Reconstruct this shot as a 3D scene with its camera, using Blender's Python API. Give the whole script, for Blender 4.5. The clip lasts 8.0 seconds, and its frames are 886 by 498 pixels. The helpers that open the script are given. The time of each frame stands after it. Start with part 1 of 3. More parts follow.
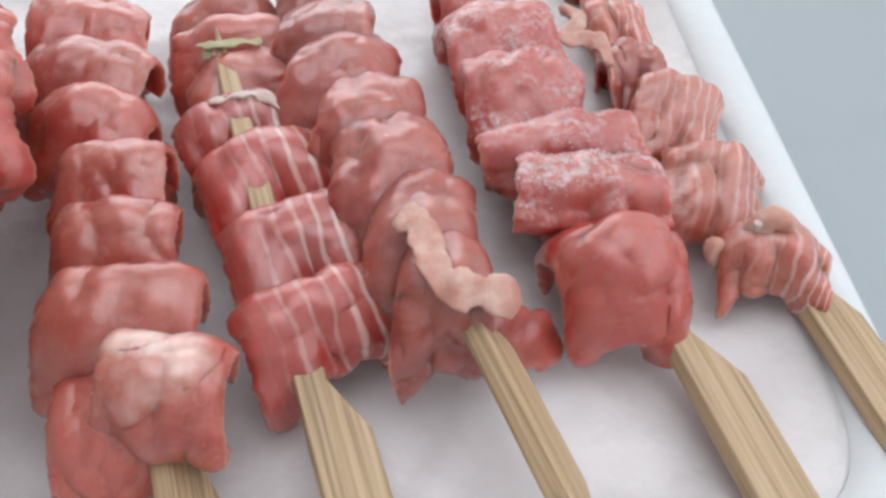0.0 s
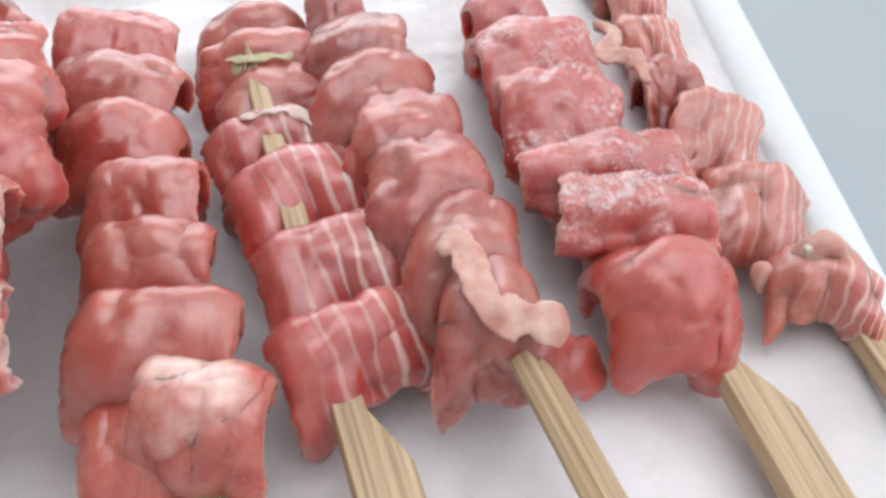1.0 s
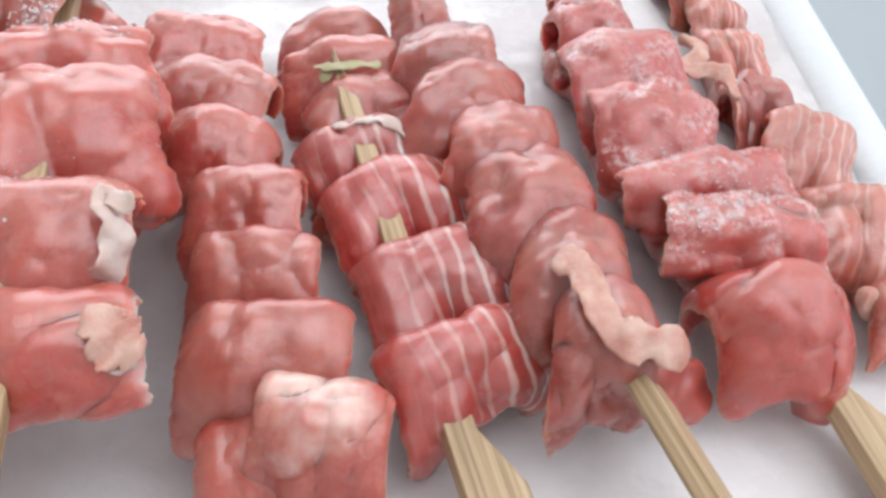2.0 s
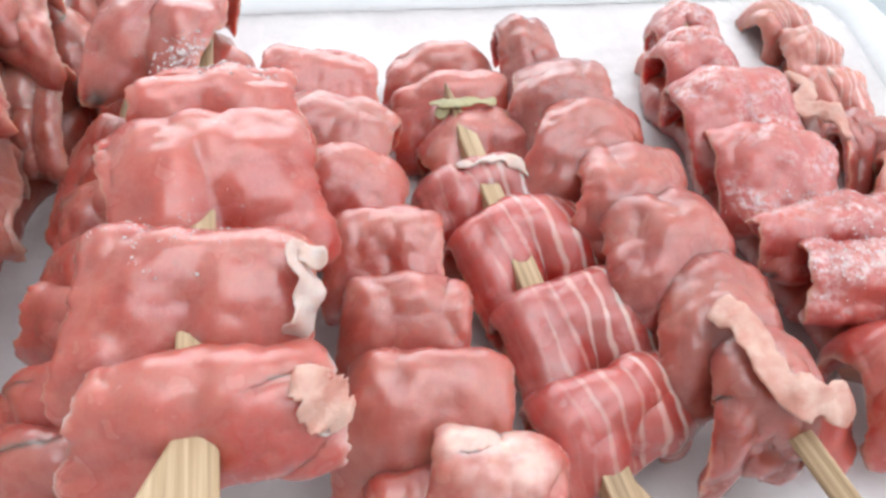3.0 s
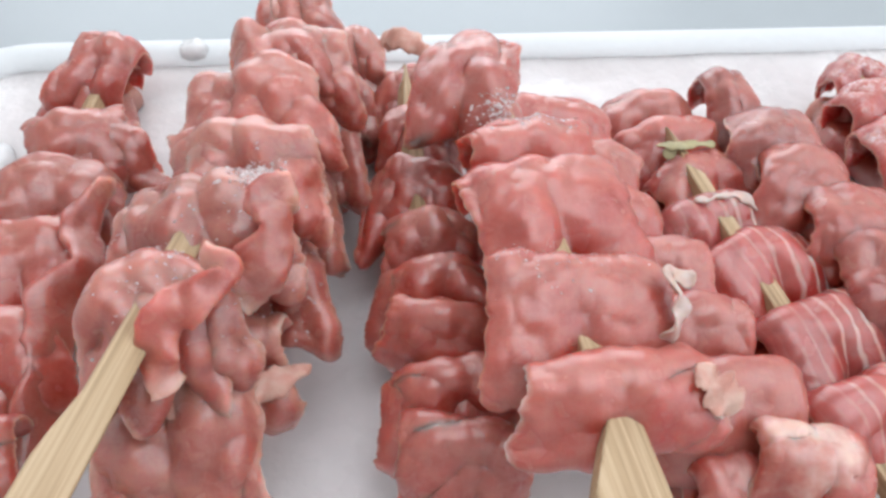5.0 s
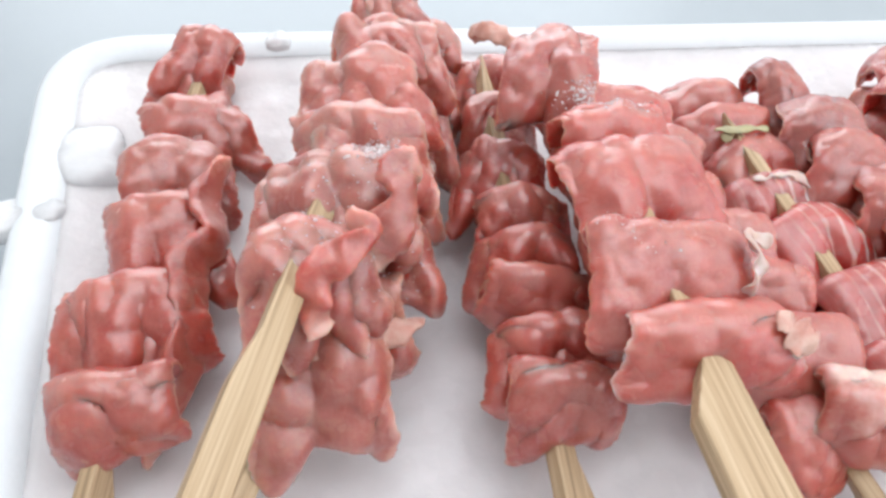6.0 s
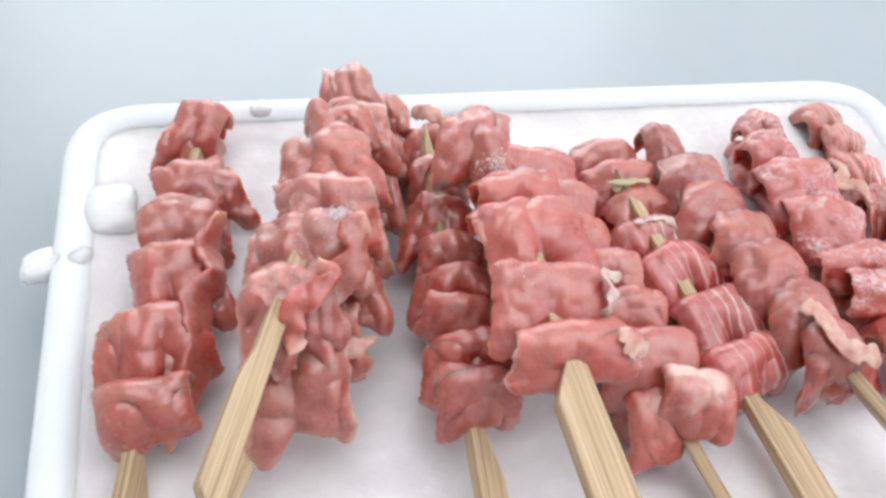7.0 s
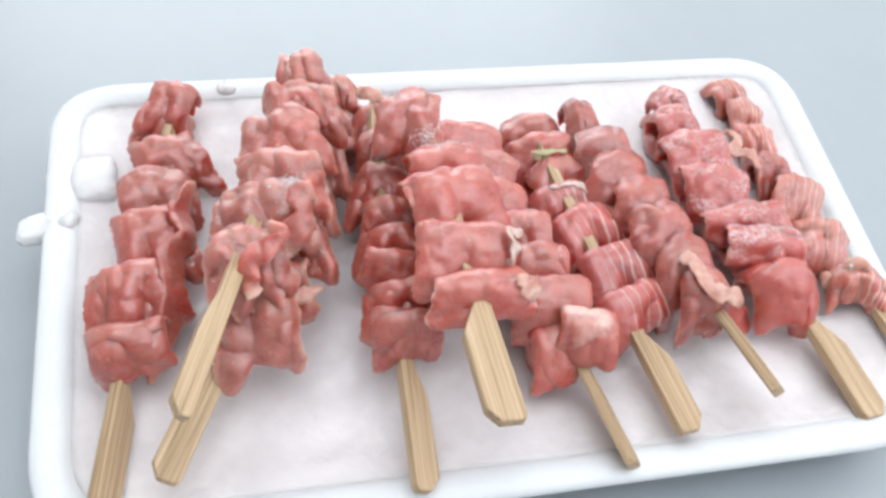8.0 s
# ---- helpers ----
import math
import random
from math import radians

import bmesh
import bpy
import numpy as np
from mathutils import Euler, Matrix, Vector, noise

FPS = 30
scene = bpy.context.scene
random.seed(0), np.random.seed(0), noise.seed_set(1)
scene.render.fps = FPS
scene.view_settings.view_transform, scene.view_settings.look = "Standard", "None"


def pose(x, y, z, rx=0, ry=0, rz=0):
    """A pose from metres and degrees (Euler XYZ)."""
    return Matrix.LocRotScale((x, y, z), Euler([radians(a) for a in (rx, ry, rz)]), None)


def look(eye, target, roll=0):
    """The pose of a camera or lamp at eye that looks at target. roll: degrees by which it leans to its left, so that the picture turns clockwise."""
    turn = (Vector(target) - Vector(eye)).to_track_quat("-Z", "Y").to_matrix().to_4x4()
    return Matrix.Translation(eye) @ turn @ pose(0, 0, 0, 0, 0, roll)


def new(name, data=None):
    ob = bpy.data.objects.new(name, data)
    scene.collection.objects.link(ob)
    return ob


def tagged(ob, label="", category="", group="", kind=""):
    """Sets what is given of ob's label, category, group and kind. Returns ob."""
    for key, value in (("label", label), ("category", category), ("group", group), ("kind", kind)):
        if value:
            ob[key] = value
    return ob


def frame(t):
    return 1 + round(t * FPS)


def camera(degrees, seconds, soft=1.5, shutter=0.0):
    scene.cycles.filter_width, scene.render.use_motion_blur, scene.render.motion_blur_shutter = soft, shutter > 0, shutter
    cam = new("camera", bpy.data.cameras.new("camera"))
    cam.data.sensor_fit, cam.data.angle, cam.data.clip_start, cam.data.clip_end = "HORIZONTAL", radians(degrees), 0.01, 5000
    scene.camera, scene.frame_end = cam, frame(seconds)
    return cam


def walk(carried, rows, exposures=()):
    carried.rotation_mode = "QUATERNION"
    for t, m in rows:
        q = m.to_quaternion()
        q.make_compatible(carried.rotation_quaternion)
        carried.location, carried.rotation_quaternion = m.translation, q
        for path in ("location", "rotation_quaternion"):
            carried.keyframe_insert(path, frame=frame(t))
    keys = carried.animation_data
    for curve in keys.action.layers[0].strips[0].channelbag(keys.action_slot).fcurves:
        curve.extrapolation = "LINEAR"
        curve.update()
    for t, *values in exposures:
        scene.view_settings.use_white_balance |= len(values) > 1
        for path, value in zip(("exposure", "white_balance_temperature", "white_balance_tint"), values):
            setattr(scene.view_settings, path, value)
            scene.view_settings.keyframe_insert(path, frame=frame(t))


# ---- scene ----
from mathutils.bvhtree import BVHTree

cam = camera(62.0, 8.0, soft=3.0)
PATH = [
    (0, (0.01, 0.017, 0.13), (0.277, 1.308, -1.374), 2.0),
    (0.5, (0.009, 0.021, 0.129), (0.282, 1.323, -1.364), 2.4),
    (1, (0.004, 0.023, 0.128), (0.264, 1.336, -1.358), 2.1),
    (1.5, (-0.005, 0.025, 0.127), (0.246, 1.336, -1.362), 2.6),
    (2.8, (-0.031, 0.037, 0.13), (0.181, 1.377, -1.339), 2.4),
    (3, (-0.038, 0.038, 0.131), (0.187, 1.376, -1.338), 3.0),
    (3.5, (-0.054, 0.038, 0.135), (0.146, 1.388, -1.327), 2.3),
    (4, (-0.068, 0.034, 0.139), (0.112, 1.397, -1.314), 1.9),
    (4.5, (-0.082, 0.031, 0.145), (0.091, 1.393, -1.309), 2.1),
    (5, (-0.097, 0.027, 0.149), (0.087, 1.408, -1.286), 2.5),
    (5.2, (-0.103, 0.026, 0.15), (0.056, 1.406, -1.289), 2.1),
    (6.5, (-0.122, -0.005, 0.176), (0.045, 1.366, -1.271), 1.9),
    (7, (-0.113, -0.024, 0.205), (0.103, 1.364, -1.218), 2.7),
    (7.5, (-0.106, -0.044, 0.226), (0.158, 1.315, -1.217), 3.9),
    (8, (-0.1, -0.056, 0.235), (0.149, 1.257, -1.253), 3.5),
]
EXPOSURES = [(0.0, -1.12), (0.6, -0.96), (1.5, -0.88), (3.0, -0.66), (3.7, -0.50), (4.5, -0.64), (5.1, -0.90), (6.5, -0.56), (7.2, -0.76), (8.0, -0.68)]
walk(cam, [(t, look(eye, target, roll)) for t, eye, target, roll in PATH], EXPOSURES)

# ---- world and light ----
TABLE_Z = -0.024
world = bpy.data.worlds.new("daylight")
scene.world = world
world.use_nodes = True
wn = world.node_tree
sky = wn.nodes.new("ShaderNodeTexSky")
sky.sky_type, sky.sun_disc = "NISHITA", False
sky.sun_elevation, sky.sun_rotation = radians(51), radians(58)
wn.links.new(sky.outputs[0], wn.nodes["Background"].inputs[0])
wn.nodes["Background"].inputs[1].default_value = 0.12


def area_lamp(name, eye, target, w, h, watts, colour=(0.93, 0.97, 1.0)):
    data = bpy.data.lights.new(name, "AREA")
    data.shape, data.size, data.size_y, data.energy, data.color = "RECTANGLE", w, h, watts, colour
    ob = new(name, data)
    ob.matrix_world = look(eye, target)
    return ob


# Assumed windows out of view: both lamps added, placed and powered to balance brightness.
area_lamp("window_daylight", (0.88, -0.2, 0.65), (0.0, 0.1, 0.10), 1.4, 1.0, 14)
area_lamp("window_daylight", (-0.18, 2.15, 0.95), (-0.18, 0.0, 0.2), 2.0, 1.5, 52)
# Overhead lamp added as fill for the crevices; no such source is in view.
area_lamp("rooflight_daylight", (0.15, 0.10, 1.88), (0.15, 0.101, 0.0), 1.5, 1.5, 42)


# ---- materials ----
class Nodes:
    """A small hand for node trees."""

    def __init__(self, name):
        self.mat = bpy.data.materials.new(name)
        self.mat.use_nodes = True
        self.tree = self.mat.node_tree
        self.bsdf = self.tree.nodes["Principled BSDF"]

    def node(self, kind, **values):
        n = self.tree.nodes.new("ShaderNode" + kind)
        for k, v in values.items():
            n.inputs[k.replace("_", " ")].default_value = v
        return n

    def link(self, a, b):
        self.tree.links.new(a, b)

    def ramp(self, fac, *stops):
        n = self.tree.nodes.new("ShaderNodeValToRGB")
        els = n.color_ramp.elements
        while len(els) < len(stops):
            els.new(0.5)
        for e, (p, c) in zip(els, stops):
            e.position = p
            e.color = (c, c, c, 1) if isinstance(c, float) else (*c, 1)
        self.link(fac, n.inputs[0])
        return n.outputs[0]

    def mix(self, fac, a, b, blend="MIX"):
        n = self.tree.nodes.new("ShaderNodeMix")
        n.data_type, n.blend_type = "RGBA", blend
        for v, i in ((fac, 0), (a, 6), (b, 7)):
            if isinstance(v, (int, float)):
                n.inputs[i].default_value = v
            elif isinstance(v, tuple):
                n.inputs[i].default_value = (*v, 1)
            else:
                self.link(v, n.inputs[i])
        return n.outputs[2]

    def math(self, op, a, b=0.5):
        n = self.tree.nodes.new("ShaderNodeMath")
        n.operation = op
        for i, v in enumerate((a, b)):
            if isinstance(v, (int, float)):
                n.inputs[i].default_value = v
            else:
                self.link(v, n.inputs[i])
        return n.outputs[0]

    def noise(self, vec, scale, detail=3.0, rough=0.55):
        n = self.node("TexNoise", Scale=scale, Detail=detail, Roughness=rough)
        if vec is not None:
            self.link(vec, n.inputs["Vector"])
        return n.outputs["Fac"]

    def mapped(self, vec, scale):
        n = self.tree.nodes.new("ShaderNodeMapping")
        n.inputs["Scale"].default_value = scale
        self.link(vec, n.inputs["Vector"])
        return n.outputs[0]

    def shifted(self, vec):
        """Coordinates moved by each object's random number."""
        info = self.tree.nodes.new("ShaderNodeObjectInfo")
        n = self.tree.nodes.new("ShaderNodeVectorMath")
        n.operation = "ADD"
        self.link(vec, n.inputs[0])
        self.link(info.outputs["Random"], n.inputs[1])
        return n.outputs[0]

    def bump(self, height, strength, distance):
        n = self.node("Bump", Strength=strength, Distance=distance)
        self.link(height, n.inputs["Height"])
        self.link(n.outputs[0], self.bsdf.inputs["Normal"])

    def put(self, **values):
        for k, v in values.items():
            self.set(k.replace("_", " "), v)
        return self.mat

    def set(self, key, v):
        sock = self.bsdf.inputs[key]
        if isinstance(v, (int, float)):
            sock.default_value = v
        elif isinstance(v, tuple):
            sock.default_value = (*v, 1) if len(v) == 3 and key.endswith("Color") else v
        else:
            self.link(v, sock)


def meat_material(name, deep, mid, pale, stripes=0.0, frost=0.0, gloss=0.36, fatty=0.0, rim_at=0.41, rim_colour=(0.60, 0.33, 0.25)):
    """Raw meat: marbled colour, fibres along the slice, pale dry edges, optional white fat lines and frost on top."""
    k = Nodes(name)
    co = k.node("TexCoord")
    obj, uv = k.shifted(co.outputs["Object"]), co.outputs["UV"]
    sep = k.tree.nodes.new("ShaderNodeSeparateXYZ")
    k.link(uv, sep.inputs[0])
    broad = k.noise(obj, 85.0, 3.0)
    cloud = k.noise(obj, 240.0, 4.0, 0.6)
    fibre = k.noise(k.mapped(k.shifted(uv), (46.0, 5.0, 1.0)), 1.0, 4.0, 0.65)
    vein = k.math("ABSOLUTE", k.math("SUBTRACT", k.noise(obj, 150.0, 5.0, 0.65), 0.5))
    speck = k.noise(obj, 1300.0, 2.0)
    col = k.mix(k.ramp(broad, (0.40, 0.0), (0.60, 1.0)), deep, mid)
    col = k.mix(k.math("MULTIPLY", k.ramp(cloud, (0.47, 0.0), (0.74, 1.0)), 0.6), col, pale)
    col = k.mix(k.math("MULTIPLY", k.ramp(fibre, (0.46, 0.0), (0.76, 1.0)), 0.22), col, pale)
    col = k.mix(k.math("MULTIPLY", k.ramp(vein, (0.0, 1.0), (0.05, 0.0)), 0.30), col, pale)
    col = k.mix(k.math("MULTIPLY", k.ramp(k.noise(obj, 520.0, 3.0, 0.65), (0.52, 0.0), (0.72, 1.0)), 0.12), col, pale)
    info = k.tree.nodes.new("ShaderNodeObjectInfo")
    col = k.mix(k.math("MULTIPLY", k.ramp(k.noise(obj, 42.0, 2.0), (0.46, 0.0), (0.62, 1.0)), 0.25), col, pale)
    tint = k.ramp(info.outputs["Random"], (0.0, (0.82, 0.58, 0.54)), (0.5, (0.92, 0.61, 0.56)), (1.0, (0.96, 0.52, 0.46)))
    col = k.mix(1.0, col, tint, "MULTIPLY")
    # pale dried edges of the slice
    away = k.math("ABSOLUTE", k.math("SUBTRACT", sep.outputs[0], 0.5))
    rim = k.ramp(k.math("ADD", away, k.math("MULTIPLY", k.math("SUBTRACT", cloud, 0.5), 0.12)), (rim_at, 0.0), (0.5, 0.8))
    col = k.mix(rim, col, rim_colour)
    # pale crest band: dried edge and the wet sheen of the top, put into colour
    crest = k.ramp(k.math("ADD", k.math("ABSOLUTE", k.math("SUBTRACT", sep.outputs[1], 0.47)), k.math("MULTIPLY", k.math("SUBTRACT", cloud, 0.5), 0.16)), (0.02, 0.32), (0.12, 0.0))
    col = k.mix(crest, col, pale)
    if fatty:
        # a cap of fat on the crest, with a torn outline
        tear = k.math("MULTIPLY", k.math("SUBTRACT", k.noise(obj, 130.0, 3.0, 0.6), 0.5), 0.5)
        across = k.ramp(k.math("ADD", k.math("ABSOLUTE", k.math("SUBTRACT", sep.outputs[0], 0.42)), tear), (0.14, 1.0), (0.34, 0.0))
        down = k.ramp(k.math("ADD", k.math("ABSOLUTE", k.math("SUBTRACT", sep.outputs[1], 0.62)), tear), (0.10, 1.0), (0.30, 0.0))
        patch = k.math("MULTIPLY", k.math("MULTIPLY", across, down), fatty)
        col = k.mix(patch, col, (0.70, 0.50, 0.44))
    height = k.math("ADD", k.math("MULTIPLY", cloud, 0.6), k.math("MULTIPLY", fibre, 0.22))
    if stripes:
        bend = k.math("ADD", sep.outputs[0], k.math("MULTIPLY", k.noise(obj, 45.0, 2.0), 0.06))
        wave = k.math("SINE", k.math("MULTIPLY", bend, 84.0), 0.0)
        line = k.ramp(wave, (0.45, 0.0), (0.95, 1.0))
        side = k.ramp(k.math("ADD", sep.outputs[0], k.math("MULTIPLY", k.noise(obj, 120.0, 1.0), 0.5)), (0.50, 0.06), (1.05, 1.0))
        line = k.math("MULTIPLY", k.math("MULTIPLY", line, side), stripes)
        col = k.mix(line, col, (0.74, 0.55, 0.50))
        height = k.math("ADD", height, k.math("MULTIPLY", line, 0.5))
    if frost:
        geo = k.node("NewGeometry")
        up = k.tree.nodes.new("ShaderNodeSeparateXYZ")
        k.link(geo.outputs["Normal"], up.inputs[0])
        grains = k.math("MULTIPLY", k.ramp(k.noise(obj, 620.0, 3.0, 0.7), (0.42, 0.0), (0.62, 0.7)), k.ramp(k.noise(obj, 100.0, 2.0), (0.4, 0.0), (0.62, 1.0)))
        ice = k.math("MULTIPLY", k.math("MULTIPLY", grains, k.ramp(up.outputs[2], (0.3, 0.0), (0.85, 1.0))), frost)
        col = k.mix(ice, col, (0.80, 0.70, 0.72))
        height = k.math("ADD", height, k.math("MULTIPLY", ice, 1.2))
    k.bump(k.math("ADD", height, k.math("MULTIPLY", speck, 0.05)), 0.35, 0.0005)
    wet = k.node("Bump", Strength=0.28, Distance=0.0008)
    k.link(k.math("ADD", k.noise(obj, 420.0, 3.0, 0.6), k.math("MULTIPLY", cloud, 0.8)), wet.inputs["Height"])
    k.link(wet.outputs[0], k.bsdf.inputs["Coat Normal"])
    rough = k.math("ADD", k.math("MULTIPLY", k.noise(obj, 300.0, 2.0), 0.22), gloss)
    return k.put(Base_Color=col, Roughness=rough, Specular_IOR_Level=0.6, Subsurface_Weight=1.0, Coat_Weight=0.9, Coat_IOR=1.6, Coat_Roughness=k.ramp(k.noise(obj, 150.0, 2.0), (0.38, 0.08), (0.62, 0.28)),
                 Subsurface_Radius=(1.0, 0.30, 0.20), Subsurface_Scale=0.0055)


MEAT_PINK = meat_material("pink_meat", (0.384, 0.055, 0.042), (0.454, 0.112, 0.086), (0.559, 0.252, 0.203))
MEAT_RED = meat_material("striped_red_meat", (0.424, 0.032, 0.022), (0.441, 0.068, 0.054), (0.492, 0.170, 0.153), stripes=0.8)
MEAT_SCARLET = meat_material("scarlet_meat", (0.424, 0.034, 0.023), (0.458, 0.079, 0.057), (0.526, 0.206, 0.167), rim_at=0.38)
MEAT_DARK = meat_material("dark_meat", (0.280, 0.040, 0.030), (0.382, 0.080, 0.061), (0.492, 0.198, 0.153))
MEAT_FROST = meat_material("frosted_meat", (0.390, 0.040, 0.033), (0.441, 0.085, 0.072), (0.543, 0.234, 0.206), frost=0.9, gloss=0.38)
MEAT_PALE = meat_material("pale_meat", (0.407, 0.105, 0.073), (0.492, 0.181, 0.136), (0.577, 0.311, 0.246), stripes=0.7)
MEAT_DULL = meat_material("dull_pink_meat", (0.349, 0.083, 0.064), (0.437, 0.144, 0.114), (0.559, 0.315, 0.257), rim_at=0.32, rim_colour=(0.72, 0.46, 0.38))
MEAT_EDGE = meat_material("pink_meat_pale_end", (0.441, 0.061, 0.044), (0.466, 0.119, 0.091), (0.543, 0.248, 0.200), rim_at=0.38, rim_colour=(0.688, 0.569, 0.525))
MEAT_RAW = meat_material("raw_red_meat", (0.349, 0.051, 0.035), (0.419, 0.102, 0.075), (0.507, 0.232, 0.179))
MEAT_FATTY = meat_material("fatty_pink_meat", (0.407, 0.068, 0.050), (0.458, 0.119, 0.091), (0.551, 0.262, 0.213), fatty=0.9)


def fat_material():
    k = Nodes("meat_fat")
    obj = k.shifted(k.node("TexCoord").outputs["Object"])
    n = k.noise(obj, 220.0, 3.0)
    col = k.mix(k.ramp(n, (0.38, 0.0), (0.66, 1.0)), (0.52, 0.24, 0.19), (0.62, 0.40, 0.33))
    k.bump(k.noise(obj, 700.0, 3.0), 0.5, 0.0006)
    return k.put(Base_Color=col, Roughness=0.38, Subsurface_Weight=0.3, Subsurface_Radius=(1.0, 0.6, 0.5), Subsurface_Scale=0.003)


FAT = fat_material()


def white_fat_material():
    k = Nodes("white_fat")
    obj = k.shifted(k.node("TexCoord").outputs["Object"])
    k.bump(k.noise(obj, 600.0, 3.0), 0.5, 0.0006)
    col = k.mix(k.ramp(k.noise(obj, 260.0, 2.0), (0.35, 0.0), (0.6, 1.0)), (0.56, 0.38, 0.32), (0.62, 0.50, 0.46))
    return k.put(Base_Color=col, Roughness=0.35, Subsurface_Weight=0.2, Subsurface_Scale=0.002)


WHITE_FAT = white_fat_material()


def bamboo_material():
    k = Nodes("bamboo")
    obj = k.shifted(k.node("TexCoord").outputs["Object"])
    grain = k.noise(k.mapped(obj, (900.0, 14.0, 900.0)), 1.0, 4.0, 0.65)
    broad = k.noise(k.mapped(obj, (260.0, 9.0, 260.0)), 1.0, 2.0)
    col = k.ramp(grain, (0.32, (0.18, 0.100, 0.045)), (0.47, (0.40, 0.262, 0.142)), (0.66, (0.55, 0.39, 0.245)))
    col = k.mix(k.math("MULTIPLY", broad, 0.3), col, (0.58, 0.46, 0.31))
    k.bump(grain, 0.4, 0.0005)
    return k.put(Base_Color=col, Roughness=0.5)


BAMBOO = bamboo_material()


def ice_material(name, milky, transmission):
    k = Nodes(name)
    obj = k.shifted(k.node("TexCoord").outputs["Object"])
    n = k.noise(obj, 38.0, 4.0, 0.6)
    fine = k.noise(obj, 210.0, 3.0, 0.6)
    col = k.mix(k.ramp(n, (0.35, 0.0), (0.65, 1.0)), milky, tuple(min(1.0, c * 1.1) for c in milky))
    k.bump(k.math("ADD", n, k.math("MULTIPLY", fine, 0.22)), 0.35, 0.003)
    wet = k.node("Bump", Strength=1.0, Distance=0.003)
    k.link(k.noise(obj, 170.0, 3.0, 0.6), wet.inputs["Height"])
    k.link(wet.outputs[0], k.bsdf.inputs["Coat Normal"])
    rough = k.ramp(k.noise(obj, 90.0, 2.0), (0.38, 0.06), (0.62, 0.36))
    return k.put(Base_Color=col, Roughness=rough, IOR=1.31, Transmission_Weight=transmission, Coat_Weight=k.ramp(k.noise(obj, 55.0, 2.0), (0.5, 0.0), (0.62, 0.9)), Coat_Roughness=0.05, Subsurface_Weight=0.9, Subsurface_Radius=(1.0, 1.0, 1.0), Subsurface_Scale=0.012)


ICE = ice_material("milky_ice", (0.70, 0.66, 0.665), 0.0)
CLEAR_ICE = ice_material("clear_ice", (0.66, 0.65, 0.66), 0.0)


def plain_material(name, colour, rough, grain, amount, relief=0.0):
    k = Nodes(name)
    obj = k.node("TexCoord").outputs["Object"]
    broad, fine = k.noise(obj, grain, 3.0), k.noise(obj, grain * 14, 3.0)
    dark = tuple(c * (1 - amount) for c in colour)
    col = k.mix(k.ramp(k.math("ADD", k.math("MULTIPLY", broad, 0.6), k.math("MULTIPLY", fine, 0.4)), (0.36, 0.0), (0.64, 1.0)), dark, colour)
    if relief:
        k.bump(fine, 0.5, relief)
    return k.put(Base_Color=col, Roughness=k.math("ADD", k.math("MULTIPLY", fine, 0.12), rough))


TRAY = plain_material("white_plastic", (0.70, 0.715, 0.735), 0.4, 20.0, 0.05, 0.0004)
TABLE = plain_material("pale_blue_laminate", (0.36, 0.39, 0.415), 0.30, 4.0, 0.05, 0.0)
WALL = plain_material("white_wall_paint", (0.86, 0.86, 0.85), 0.7, 2.0, 0.05, 0.001)
FLOOR = plain_material("grey_tile", (0.45, 0.45, 0.44), 0.35, 3.0, 0.12)
HERB = plain_material("green_herb", (0.46, 0.40, 0.22), 0.5, 300.0, 0.4)
FROST = plain_material("frost", (0.66, 0.56, 0.56), 0.3, 300.0, 0.1)
DARK_SPECK = plain_material("dark_speck", (0.05, 0.04, 0.04), 0.6, 300.0, 0.3)


# ---- mesh helpers ----
def mesh_object(name, verts, faces, material, parent=None, label="", uvs=None, smooth=True):
    me = bpy.data.meshes.new(name)
    me.from_pydata([tuple(v) for v in verts], [], faces)
    me.materials.append(material)
    if uvs is not None:
        layer = me.uv_layers.new(name="UVMap")
        layer.data.foreach_set("uv", np.asarray(uvs, dtype=np.float32).ravel())
    if smooth:
        me.shade_smooth()
    me.update()
    ob = new(name, me)
    ob.parent = parent
    if label:
        ob["label"] = label
    return ob


def part(name, bm, material, parent=None, label="", smooth=False):
    bmesh.ops.recalc_face_normals(bm, faces=bm.faces)
    me = bpy.data.meshes.new(name)
    bm.to_mesh(me)
    bm.free()
    me.materials.append(material)
    if smooth:
        me.shade_smooth()
    ob = new(name, me)
    ob.parent = parent
    if label:
        ob["label"] = label
    return ob


def box(name, lo, hi, material, parent=None, bevel=0.0, label=""):
    bm = bmesh.new()
    bmesh.ops.create_cube(bm, size=1)
    for v in bm.verts:
        v.co = Vector([(a + b) / 2 + c * (b - a) for a, b, c in zip(lo, hi, v.co)])
    if bevel:
        bmesh.ops.bevel(bm, geom=bm.edges[:], offset=bevel, segments=3, affect="EDGES", profile=0.5)
    return part(name, bm, material, parent, label)


